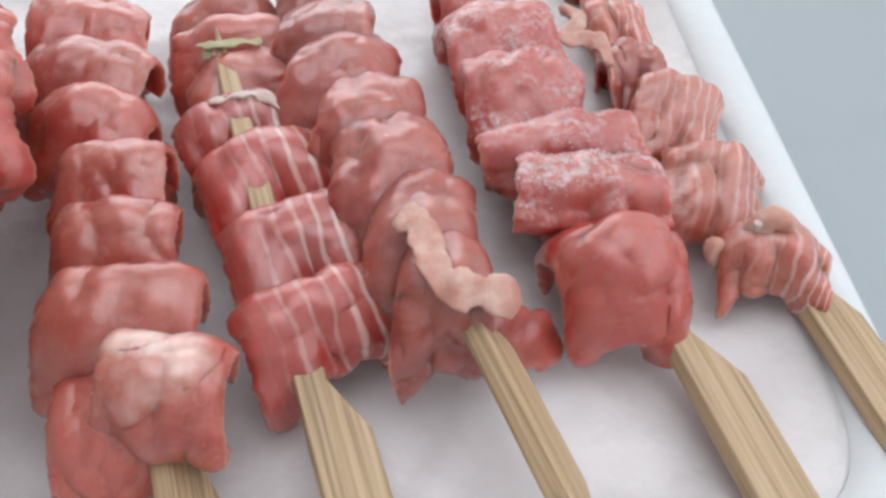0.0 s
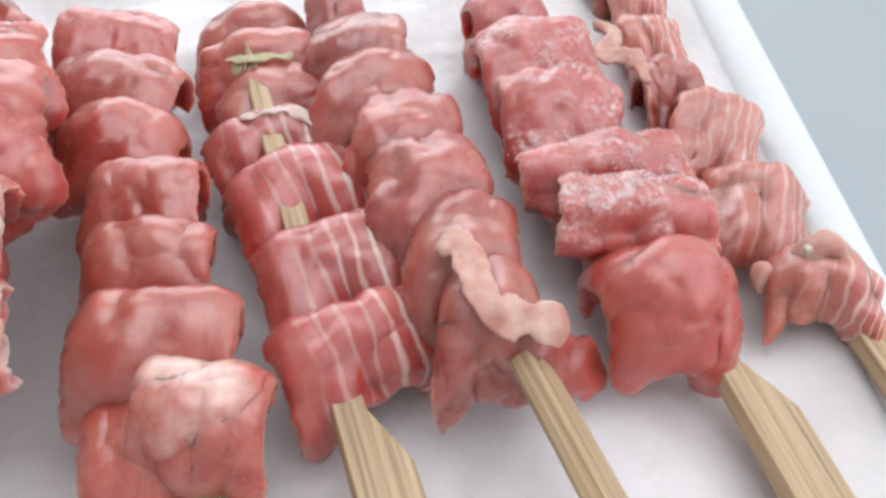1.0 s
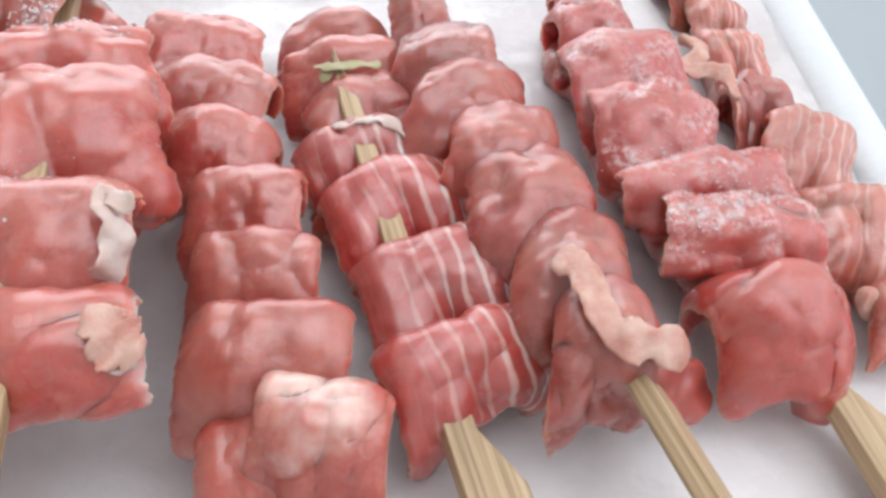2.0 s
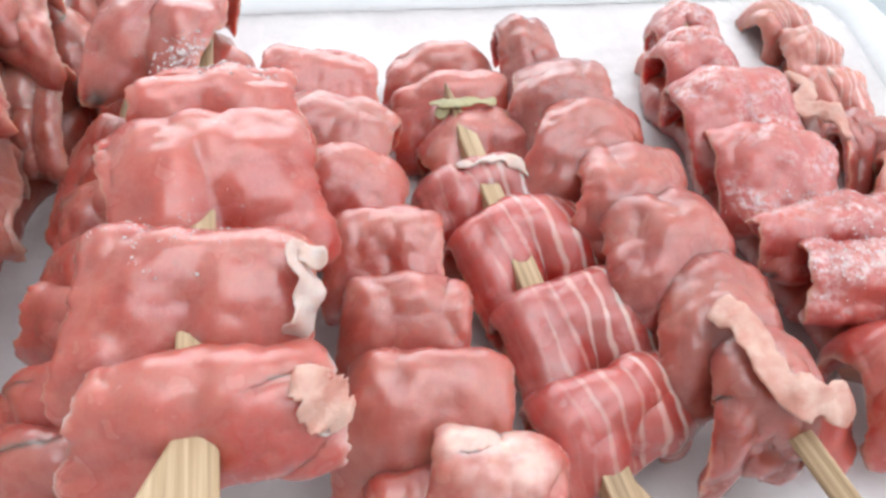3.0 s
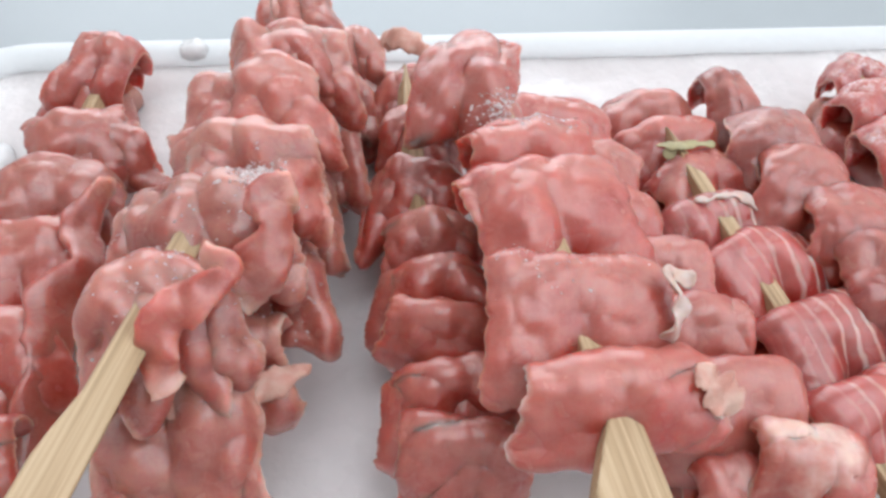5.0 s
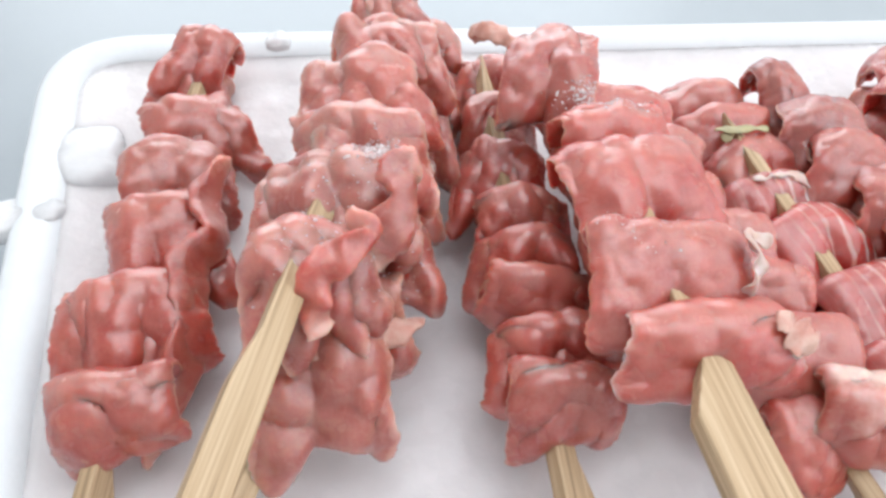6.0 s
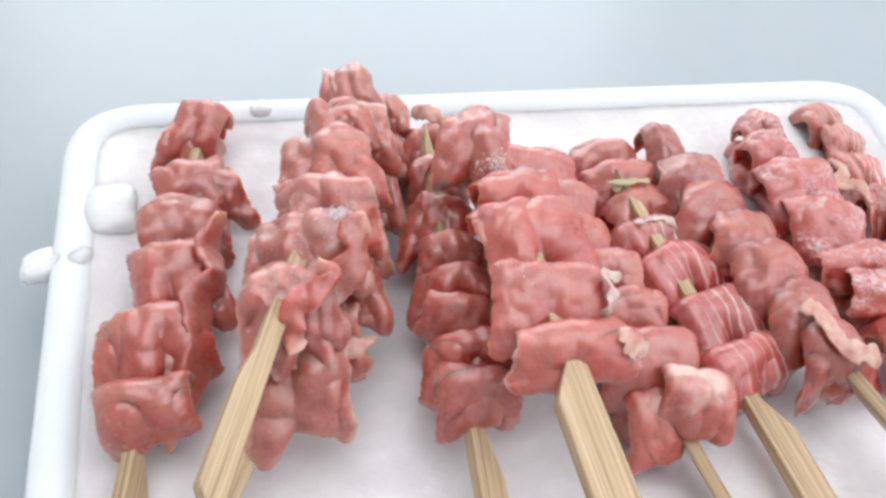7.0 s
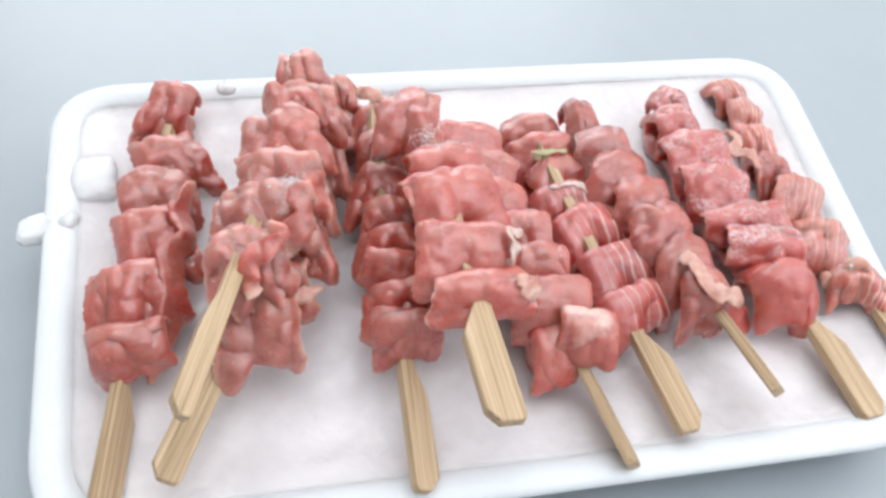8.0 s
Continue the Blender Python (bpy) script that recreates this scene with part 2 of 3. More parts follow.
def ring_surface(name, rings, material, parent, label="", uv_turns=True):
    """Closed tube of rings (equal counts), with both ends closed by a fan."""
    n, m = len(rings), len(rings[0])
    verts = [v for r in rings for v in r]
    faces, uvs = [], []
    for i in range(n - 1):
        for j in range(m):
            k = (j + 1) % m
            faces.append((i * m + j, i * m + k, (i + 1) * m + k, (i + 1) * m + j))
            uvs += [(i / (n - 1), j / m), (i / (n - 1), (j + 1) / m), ((i + 1) / (n - 1), (j + 1) / m), ((i + 1) / (n - 1), j / m)]
    for i, flip in ((0, True), (n - 1, False)):
        c = len(verts)
        verts.append(sum((Vector(v) for v in rings[i]), Vector()) / m)
        for j in range(m):
            a, b = i * m + j, i * m + (j + 1) % m
            faces.append((b, a, c) if flip else (a, b, c))
            uvs += [(i / (n - 1), 0.5)] * 3
    return mesh_object(name, verts, faces, material, parent, label, uvs)


def wobble(p, scale, seed):
    return noise.noise(Vector((p[0] * scale + seed * 7.3, p[1] * scale - seed * 3.1, p[2] * scale + seed * 1.7)))


# ---- meat slices ----
def meat_slice(parent, material, seed, u, v, width, yaw, reach, crest, fall=0.0150, back=0.0060, thick=0.0034, tuck=0.12, sag=0.40,
               shoulder=0.0040, ruffle=1.0, lump=1.0, crease=1.0, ragged=1.0, curl=0.0, flare=0.02, roll=0.0, gap=0.28, groove=0.0030, vary=1.0, tilt=0.0, label=""):
    """A thin slice of meat folded over the stick: from its near foot up to the crest and down behind, with limp, torn, wavy ends."""
    nt, ns = 64, 52
    rng = random.Random(seed * 7 + 3)
    turn = pose(v, u, crest, 0, tilt + rng.uniform(-7, 7) * vary, yaw + rng.uniform(-6, 6) * vary)
    bow, twist, pinch = rng.uniform(-0.004, 0.0025) * vary, rng.uniform(-0.25, 0.25) * vary, rng.uniform(0.04, 0.16) * vary
    shoulder *= rng.uniform(0.75, 1.25)
    r, f, b = reach, fall, back
    side = [(-r * (1 - tuck), -f), (-r, -f * 0.78), (-r * 0.90, -f * 0.55), (-r * 0.66, -f * 0.29), (-r * 0.33, -f * 0.08), (0, 0),
            (b * 0.6, -f * 0.06), (b, -f * 0.36), (b * 0.95, -f * 0.85)]
    if roll:
        side = [(-r * 0.35, -f * 0.62), (-r * 0.62, -f * 0.98)] + side[1:]
    spine = smooth_path([(0, y, z) for y, z in side], nt)
    top = max(range(nt), key=lambda j: spine[j].z)
    mid = np.zeros((ns, nt, 3))
    for i in range(ns):
        s = -math.cos(math.pi * i / (ns - 1))
        end, out = math.copysign(1.0, s), abs(s)
        for j in range(nt):
            c, t = spine[j], j / (nt - 1)
            d = (spine[min(j + 1, nt - 1)] - spine[max(j - 1, 0)]).normalized()
            n = Vector((0, -d.z, d.y))
            front = max(0.0, 1 - j / top)
            way = Vector((t * 2.2, end * 4.0 + seed * 0.37, seed * 0.71))
            edge = 1 + ragged * out ** 2 * (0.20 * noise.noise(way) + 0.08 * noise.noise(way * 3.1) + 0.04 * noise.noise(way * 8.3) + 0.040 * noise.noise(way * 21.0) + 0.025 * noise.noise(way * 47.0))
            x = s * width / 2 * edge * (1 + flare * front) * (1 - 0.34 * abs(2 * t - 1) ** 4) * (1 - pinch * max(0.0, 1 + 1.6 * c.z / f))
            y, z = c.y + bow * s * s + twist * s * c.z, c.z
            if front:
                hang = min(1.0, out ** 1.3 * 1.25)
                z *= 1 - sag * (1 - hang) * front
                y += gap * r * front ** 1.5 * math.exp(-(s / 0.34) ** 2)
            z -= shoulder * out ** 2.0
            z -= groove * math.exp(-(x / 0.0032) ** 2) * min(1.0, max(0.0, (front - 0.15) * 2.5))
            key = Vector((x, y, z))
            push = lump * (0.0019 * wobble(key, 75, seed) + 0.0011 * wobble(key, 170, seed + 11)) + 0.0004 * wobble(key, 330, seed + 5) + 0.00022 * wobble(key, 700, seed + 9)
            fold = max(0.0, 1 - 4 * abs(noise.noise(Vector((s * 1.0 + seed, t * 2.2, seed * 1.3)))))
            push -= crease * 0.0007 * fold * fold * (3 - 2 * fold)
            push += ruffle * (0.0034 * out ** 1.5 * noise.noise(Vector((t * 4.2, end * 3.0, seed * 1.9))) + 0.0012 * noise.noise(Vector((s * 2.4, t * 3.0, seed * 2.3))))
            push += curl * max(0.0, front - 0.6) ** 2 * 6.0
            mid[i, j] = Vector((x, y, z)) + n * push
    du, dv = np.gradient(mid, axis=0), np.gradient(mid, axis=1)
    nrm = np.cross(du, dv)
    nrm /= np.linalg.norm(nrm, axis=2, keepdims=True) + 1e-12
    s = -np.cos(np.pi * np.arange(ns) / (ns - 1))[:, None]
    t = np.linspace(-1, 1, nt)[None, :]
    half = thick / 2 * np.maximum(0.10, (1 - np.abs(s) ** 7) ** 0.6) * np.maximum(0.10, (1 - np.abs(t) ** 8) ** 0.6)
    verts = np.concatenate([(mid + nrm * half[..., None]).reshape(-1, 3), (mid - nrm * half[..., None]).reshape(-1, 3)])
    m = np.array(turn)
    verts = verts @ m[:3, :3].T + m[:3, 3]
    where = [(i / (ns - 1), (0.47 * j / top) if j < top else 0.47 + 0.53 * (j - top) / (nt - 1 - top)) for i in range(ns) for j in range(nt)] * 2
    k = ns * nt
    faces = []
    for i in range(ns - 1):
        for j in range(nt - 1):
            p, q = i * nt + j, (i + 1) * nt + j
            faces += [(p, q, q + 1, p + 1), (k + p, k + p + 1, k + q + 1, k + q)]
    border = [i * nt for i in range(ns)] + [(ns - 1) * nt + j for j in range(1, nt)] + [i * nt + nt - 1 for i in range(ns - 2, -1, -1)] + [j for j in range(nt - 2, 0, -1)]
    for p, q in zip(border, border[1:] + border[:1]):
        faces.append((q, p, k + p, k + q))
    uvs = [where[n] for face in faces for n in face]
    return mesh_object("meat_slice", verts.tolist(), faces, material, parent, label, uvs)


def smooth_path(points, n):
    pts = [Vector(p) for p in points]
    pts = [2 * pts[0] - pts[1]] + pts + [2 * pts[-1] - pts[-2]]
    out = []
    segs = len(pts) - 3
    for i in range(n):
        t = i / (n - 1) * segs
        k = min(int(t), segs - 1)
        t -= k
        a, b, c, d = pts[k:k + 4]
        out.append(0.5 * (2 * b + (c - a) * t + (2 * a - 5 * b + 4 * c - d) * t * t + (3 * b - a - 3 * c + d) * t ** 3))
    return out


def meat_ribbon(parent, material, seed, points, width, thick, flat=(0, 0, 1), name="meat_flap", label="", ruffle=0.0, taper=0.6):
    """A thin strip of meat or fat laid along a bent line; flat is the way its thin side faces."""
    line = smooth_path(points, 44)
    rings, nt = [], 22
    up = Vector(flat).normalized()
    for i, c in enumerate(line):
        d = (line[min(i + 1, 43)] - line[max(i - 1, 0)]).normalized()
        side = d.cross(up).normalized()
        face = side.cross(d).normalized()
        f = i / 43
        grow = (1 - taper * abs(2 * f - 1) ** 3) * (1 if 0 < i < 43 else 0.4) * (1 + 0.45 * noise.noise(Vector((f * 7, seed * 1.9, 0))) + 0.2 * noise.noise(Vector((f * 23, seed, 2))))
        ring = []
        for j in range(nt):
            a = 2 * math.pi * j / nt
            ca, sa = math.cos(a), math.sin(a)
            x = math.copysign(abs(ca) ** 0.8, ca) * width / 2 * grow
            z = math.copysign(abs(sa) ** 0.8, sa) * thick / 2 * (0.6 + 0.4 * grow)
            p = c + side * x + face * (z + ruffle * math.sin(f * 17 + seed) * (x / width * 2))
            p += side * (0.0012 * wobble(c, 180, seed) * (1 + ca)) + face * (0.0010 * wobble(p, 260, seed + 3))
            ring.append(p)
        rings.append(ring)
    return ring_surface(name, rings, material, parent, label)


# ---- bamboo skewer ----
def bamboo_stick(parent, tip, top, roll, side, blade_len=0.043, blade=0.0120, shaft=0.0046, thick=0.0040):
    """Flat paddle skewer: thin pointed shaft, one-sided shoulder, broad handle with cut corners."""
    tip, top = Vector(tip), Vector(top)
    length = (top - tip).length
    cut = 0.0035
    out = [(-shaft / 2 + 0.001, 0), (blade - shaft / 2 - cut, 0), (blade - shaft / 2, cut * 1.3), (blade - shaft / 2, blade_len * 0.72),
           (blade * 0.62, blade_len * 0.82), (shaft / 2 + 0.001, blade_len), (shaft / 2, length - 0.02), (0, length),
           (-shaft / 2, length - 0.02), (-shaft / 2, 0.002)]
    bm = bmesh.new()
    low = [bm.verts.new((side * x, y, -thick / 2)) for x, y in out]
    high = [bm.verts.new((side * x, y, thick / 2)) for x, y in out]
    bm.faces.new(low)
    bm.faces.new(high)
    for i in range(len(out)):
        k = (i + 1) % len(out)
        bm.faces.new((low[i], low[k], high[k], high[i]))
    bmesh.ops.recalc_face_normals(bm, faces=bm.faces)
    bmesh.ops.bevel(bm, geom=bm.edges[:], offset=0.0005, segments=2, affect="EDGES", profile=0.5)
    d = (top - tip).normalized()
    x = d.cross(Vector((0, 0, 1))).normalized()
    z = x.cross(d)
    m = Matrix((x, d, z)).transposed().to_4x4()
    m.translation = tip
    m = m @ pose(0, 0, 0, 0, roll, 0)
    ob = part("stick", bm, BAMBOO, parent, "pale bamboo paddle skewer")
    ob.matrix_local = m
    return ob


def skewer(label, tip, entry, top, roll, side, **kw):
    """An Empty where the meat begins, y along the stick, x to its right; tip and top are (x, y, z) in the place."""
    d = Vector((top[0] - entry[0], top[1] - entry[1]))
    root = new("meat_skewer")
    root.matrix_world = pose(entry[0], entry[1], 0, 0, 0, math.degrees(math.atan2(d.y, d.x)) - 90)
    inv = root.matrix_world.inverted()
    bamboo_stick(root, inv @ Vector(tip), inv @ Vector(top), roll, side, **kw)
    return tagged(root, label, "meat skewer", "skewers on the ice")


def folds(root, material, crest, seed, rows, core=None, deep=0.0180, fill=0.62, **kw):
    """Slices along a stick, each (along, aside, width, yaw, reach, own values), and the meat pressed together between them."""
    line = []
    for i, row in enumerate(rows):
        u, v, width, yaw, reach = row[:5]
        own = dict(kw)
        if len(row) > 5:
            own.update(row[5])
        # the rows give the visible top of a slice; its own crest lies a little lower and nearer
        u, z = u - 0.0035, own.pop("crest", crest) - 0.0015
        if own.pop("under", 0):
            # the slice's other half, showing beneath its edges
            low = dict(own, gap=0.4, thick=0.0028, shoulder=0.003)
            low.pop("mat", None)
            meat_slice(root, own.get("mat", material), seed + i + 31, u - 0.001, v + 0.004 * (-1) ** i, width * 0.90, yaw + 7 * (-1) ** i, reach + 0.0015, z - 0.0030, **low)
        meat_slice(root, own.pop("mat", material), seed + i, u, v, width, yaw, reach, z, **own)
        line.append(Vector((v * 0.8, u + 0.003, z - deep)))
    width = fill * sum(row[2] for row in rows) / len(rows)
    meat_ribbon(root, core or material, seed + 50, line, width, 0.013, name="meat_strip", taper=0.3)


# ---- room, table, tray, ice ----
def slab_with_opening(name, axis, at, thick, span, rise, hole):
    """Unseen upright wall with one opening added for a lamp; axis is its normal."""
    bm = bmesh.new()
    (a0, a1), (z0, z1), (h0, h1, k0, k1) = span, rise, hole
    for s0, s1, r0, r1 in ((a0, h0, z0, z1), (h1, a1, z0, z1), (h0, h1, z0, k0), (h0, h1, k1, z1)):
        lo = (at, s0, r0) if axis == "x" else (s0, at, r0)
        hi = (at + thick, s1, r1) if axis == "x" else (s1, at + thick, r1)
        ret = bmesh.ops.create_cube(bm, size=1)
        for v in ret["verts"]:
            v.co = Vector([(p + q) / 2 + c * (q - p) for p, q, c in zip(lo, hi, v.co)])
    return tagged(part(name, bm, WALL), "unseen white painted wall with an opening for an added lamp", "wall", kind="structure")


FZ, CZ = -0.80, 1.85
tagged(box("floor", (-2.2, -1.7, FZ - 0.1), (1.15, 2.4, FZ), FLOOR), "plain grey tiled floor", "floor", kind="structure")


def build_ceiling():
    """Unseen ceiling with a square opening added for the overhead lamp."""
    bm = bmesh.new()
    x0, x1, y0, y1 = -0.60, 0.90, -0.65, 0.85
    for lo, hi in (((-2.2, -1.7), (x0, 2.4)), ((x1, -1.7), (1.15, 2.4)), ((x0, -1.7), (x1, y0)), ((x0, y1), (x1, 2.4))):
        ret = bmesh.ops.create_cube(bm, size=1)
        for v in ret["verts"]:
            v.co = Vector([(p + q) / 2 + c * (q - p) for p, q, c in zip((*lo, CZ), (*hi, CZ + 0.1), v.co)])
    tagged(part("ceiling", bm, WALL), "unseen white ceiling with an opening for an added lamp", "ceiling", kind="structure")


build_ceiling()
# Walls are out of view; the east one stands close to steepen light falloff.
slab_with_opening("wall_east", "x", 0.95, 0.2, (-1.5, 2.2), (FZ, CZ), (-0.9, 0.5, 0.12, 1.18))
slab_with_opening("wall_north", "y", 2.2, 0.2, (-2.2, 1.15), (FZ, CZ), (-1.2, 0.85, 0.2, 1.7))
tagged(box("wall_west", (-2.2, -1.5, FZ), (-2.0, 2.2, CZ), WALL), "plain white painted wall", "wall", kind="structure")
tagged(box("wall_south", (-2.2, -1.7, FZ), (1.15, -1.5, CZ), WALL), "plain white painted wall", "wall", kind="structure")


def build_table():
    root = tagged(new("table"), "pale blue-white glossy laminate table", "table")
    root.location = (0, 0.2, FZ)
    box("tabletop", (-0.9, -0.55, TABLE_Z - FZ - 0.03), (0.80, 0.65, TABLE_Z - FZ), TABLE, root, 0.004)
    for x in (-0.82, 0.72):
        for y in (-0.47, 0.57):
            box("leg", (x - 0.03, y - 0.03, 0), (x + 0.03, y + 0.03, TABLE_Z - FZ - 0.03), TABLE, root, 0.004)


build_table()

# tray outline: far-left, far-right, near-right, near-left corners of the rim's outer edge
CORNERS = [(-0.235, 0.259), (0.135, 0.256), (0.110, 0.040), (-0.204, 0.036)]


def rim_z(y):
    return 0.006 + (y - 0.04) / 0.22 * 0.011


def rounded_outline(inset, radius=0.036, steps=10, step=0.012):
    """The tray's outline, drawn in by inset, with round corners."""
    pts = [Vector((x, y)) for x, y in CORNERS]
    c = sum(pts, Vector((0, 0))) / 4
    pts = [p + Vector((-math.copysign(inset, (p - c).x), -math.copysign(inset, (p - c).y))) for p in pts]
    r = max(radius - inset, 0.008)
    out = []
    for i, p in enumerate(pts):
        a, b = (pts[i - 1] - p).normalized(), (pts[(i + 1) % 4] - p).normalized()
        for k in range(steps + 1):
            t = k / steps
            out.append(p + a * r * (1 - t) ** 2 + b * r * t ** 2)
    full = []
    for i, p in enumerate(out):
        q = out[(i + 1) % len(out)]
        n = max(1, int((q - p).length / step))
        full += [p.lerp(q, k / n) for k in range(n)]
    return full


def loop_strip(name, levels, closed, material, parent, label=""):
    """A section (inset from the outline, height over or under the rim) carried round the tray's outline."""
    base = rounded_outline(0.0)
    n, m = len(base), len(levels)
    verts, faces = [], []
    for i, p in enumerate(base):
        q = (base[(i + 1) % n] - base[i - 1]).normalized()
        inn = Vector((q.y, -q.x))
        for inset, dz in levels:
            p2 = p + inn * inset
            verts.append((p2.x, p2.y, max(rim_z(p.y) + dz, TABLE_Z + 0.0005)))
    span = m if closed else m - 1
    for i in range(n):
        k = (i + 1) % n
        for j in range(span):
            l = (j + 1) % m
            faces.append((i * m + j, k * m + j, k * m + l, i * m + l))
    if not closed:
        faces.append(tuple(i * m + m - 1 for i in range(n)))
        faces.append(tuple(i * m for i in range(n))[::-1])
    return mesh_object(name, verts, faces, material, parent, label)


def build_tray():
    tray = tagged(new("tray"), "shallow white plastic tray with rounded corners, full of ice", "tray")
    loop_strip("body", [(0.020, -0.08), (0.012, -0.046), (0.007, -0.02), (0.0030, -0.0035), (0.0105, -0.0035), (0.013, -0.012), (0.018, -0.022)], False, TRAY, tray)
    loop_strip("rim", [(0.0008, -0.0040), (-0.0002, -0.0020), (0.0002, -0.0004), (0.0016, 0.0008), (0.0050, 0.0012), (0.0090, 0.0004), (0.0120, -0.0016), (0.0138, -0.0046), (0.0120, -0.0060)], True, TRAY, tray)
    return tray


build_tray()


def ice_height(x, y):
    z = 0.0030 * noise.noise(Vector((x * 22, y * 22, 2.0))) + 0.0010 * noise.noise(Vector((x * 60, y * 60, 5.0)))
    z += 0.0003 * noise.noise(Vector((x * 190, y * 190, 8.0)))
    plate = noise.noise(Vector((x * 34, y * 34, 11.0)))
    z += 0.0009 / (1 + math.exp(-max(-30.0, min(30.0, plate / 0.03))))
    z += 0.012 * max(0.0, (y - 0.10) / 0.15) ** 1.6
    return min(z + 0.001, rim_z(y) - 0.0022)


def build_ice():
    edge = rounded_outline(0.0, step=0.004)
    n, rings = len(edge), 80
    c = sum(edge, Vector((0, 0))) / n
    rim = []
    for i, p in enumerate(edge):
        q = (edge[(i + 1) % n] - edge[i - 1]).normalized()
        rim.append(p + Vector((q.y, -q.x)) * 0.0112)
    verts, faces = [(c.x, c.y, ice_height(c.x, c.y))], []
    for r in range(1, rings + 1):
        for p in rim:
            q = c.lerp(p, r / rings)
            near = max(0.0, (r / rings - 0.86) / 0.14) ** 1.5
            z = ice_height(q.x, q.y)
            verts.append((q.x, q.y, z + near * (rim_z(q.y) - (0.0016 if r < rings else 0.0040) - z)))
    for i in range(n):
        faces.append((0, 1 + (i + 1) % n, 1 + i))
        for r in range(rings - 1):
            a, b = 1 + r * n + i, 1 + r * n + (i + 1) % n
            faces.append((a, b, b + n, a + n))
    return tagged(mesh_object("ice", verts, faces, ICE), "milky white ice filling the tray to its rim", "ice", kind="stuff")


build_ice()


def ice_chunk(x, y, z, sx, sy, sz, yaw, seed, label="rounded lump of clear ice in the tray"):
    bm = bmesh.new()
    bmesh.ops.create_icosphere(bm, subdivisions=4, radius=1)
    for v in bm.verts:
        p = v.co.normalized()
        box_r = 1 / max(abs(p.x), abs(p.y), abs(p.z)) ** 0.35
        r = box_r * (1 + 0.16 * wobble(p, 1.3, seed) + 0.05 * wobble(p, 4, seed))
        v.co = Vector((p.x * r * sx, p.y * r * sy, p.z * r * sz))
    ob = part("ice_chunk", bm, CLEAR_ICE, None, smooth=True)
    ob.matrix_world = pose(x, y, z, 0, 0, yaw)
    return tagged(ob, label, "ice", "ice lumps")


for row in ((-0.213, 0.199, 0.005, 0.016, 0.015, 0.009, 15, 4), (-0.222, 0.172, 0.0095, 0.012, 0.008, 0.004, 15, 5),
            (-0.153, 0.251, 0.014, 0.005, 0.004, 0.007, 0, 6), (-0.19, 0.22, 0.003, 0.015, 0.012, 0.004, 30, 7)):
    ice_chunk(*row)


# ---- skewers ----
def slice_trees(root):
    """Search trees of a skewer's slices, in its own coordinates."""
    trees = []
    for ob in root.children:
        if ob.name.startswith("meat_slice"):
            trees.append(BVHTree.FromPolygons([v.co for v in ob.data.vertices], [tuple(p.vertices) for p in ob.data.polygons]))
    return trees


def drop_on(trees, x, y):
    """The highest place of the slices at x, y, or None."""
    best = None
    for tree in trees:
        hit = tree.ray_cast(Vector((x, y, 0.2)), Vector((0, 0, -1)))
        if hit[0] is not None and (best is None or hit[0].z > best.z):
            best = hit[0]
    return best


def ribbon_at(root, material, seed, points, width, thick, lay=True, **kw):
    """meat_ribbon with its points given in the place, laid down on the slices beneath."""
    inv = root.matrix_world.inverted()
    trees, laid = slice_trees(root), []
    for p in points:
        q = inv @ Vector(p)
        hit = drop_on(trees, q.x, q.y)
        if lay and hit is not None and hit.z < q.z + 0.006:
            q.z = hit.z + thick * 0.25
        laid.append(q)
    return meat_ribbon(root, material, seed, laid, width, thick, **kw)


a = skewer("raw red meat skewer lying alone by the tray's side", (-0.1827, 0.0474, 0.0120), (-0.1801, 0.0965, 0.0165), (-0.1743, 0.2320, 0.0235), 74, 1)
folds(a, MEAT_RAW, 0.0290, 100, [
    (0.0082, 0.0020, 0.0275, 10, 0.0100, dict(sag=0.3, fall=0.017, gap=0.2, shoulder=0.0035, flare=-0.04, ruffle=0.7, under=0, thick=0.0040)), (0.0361, 0.0006, 0.0315, 20, 0.0200), (0.0635, -0.0011, 0.0300, 18, 0.0210),
    (0.0886, -0.0002, 0.0315, 18, 0.0190), (0.1071, -0.0005, 0.0305, 18, 0.0150), (0.1390, 0.0010, 0.0225, -12, 0.0180, dict(crest=0.033, shoulder=0.001, ragged=0.5))], shoulder=0.0050, under=1)
ribbon_at(a, MEAT_RAW, 21, [(-0.1600, 0.1720, 0.0290), (-0.1650, 0.1580, 0.0275), (-0.1605, 0.1450, 0.0260), (-0.1660, 0.1370, 0.0250), (-0.1645, 0.1230, 0.0220), (-0.1660, 0.1100, 0.0170), (-0.1735, 0.0930, 0.0070)], 0.0105, 0.0032, lay=False, flat=(0.8, -0.3, 0.5), ruffle=0.0012)


b2 = skewer("dull pink meat skewer lying beneath another one", (-0.1606, 0.0517, 0.0130), (-0.1463, 0.0919, 0.0160), (-0.0960, 0.2287, 0.0230), 25, -1, blade=0.0105)
folds(b2, MEAT_DULL, 0.0360, 200, [
    (0.0180, 0.0070, 0.0320, 30, 0.0170, dict(fall=0.022)), (0.0320, 0.0075, 0.0310, 28, 0.0120, dict(curl=0.003)), (0.0560, 0.0085, 0.0250, 26, 0.0190), (0.0765, 0.0050, 0.0235, 28, 0.0170),
    (0.1010, 0.0035, 0.0215, 28, 0.0190), (0.1250, 0.0000, 0.0200, 28, 0.0180), (0.1440, -0.0025, 0.0175, 28, 0.0130)], ruffle=2.0, lump=1.4, crease=1.2, ragged=1.0, shoulder=0.003)
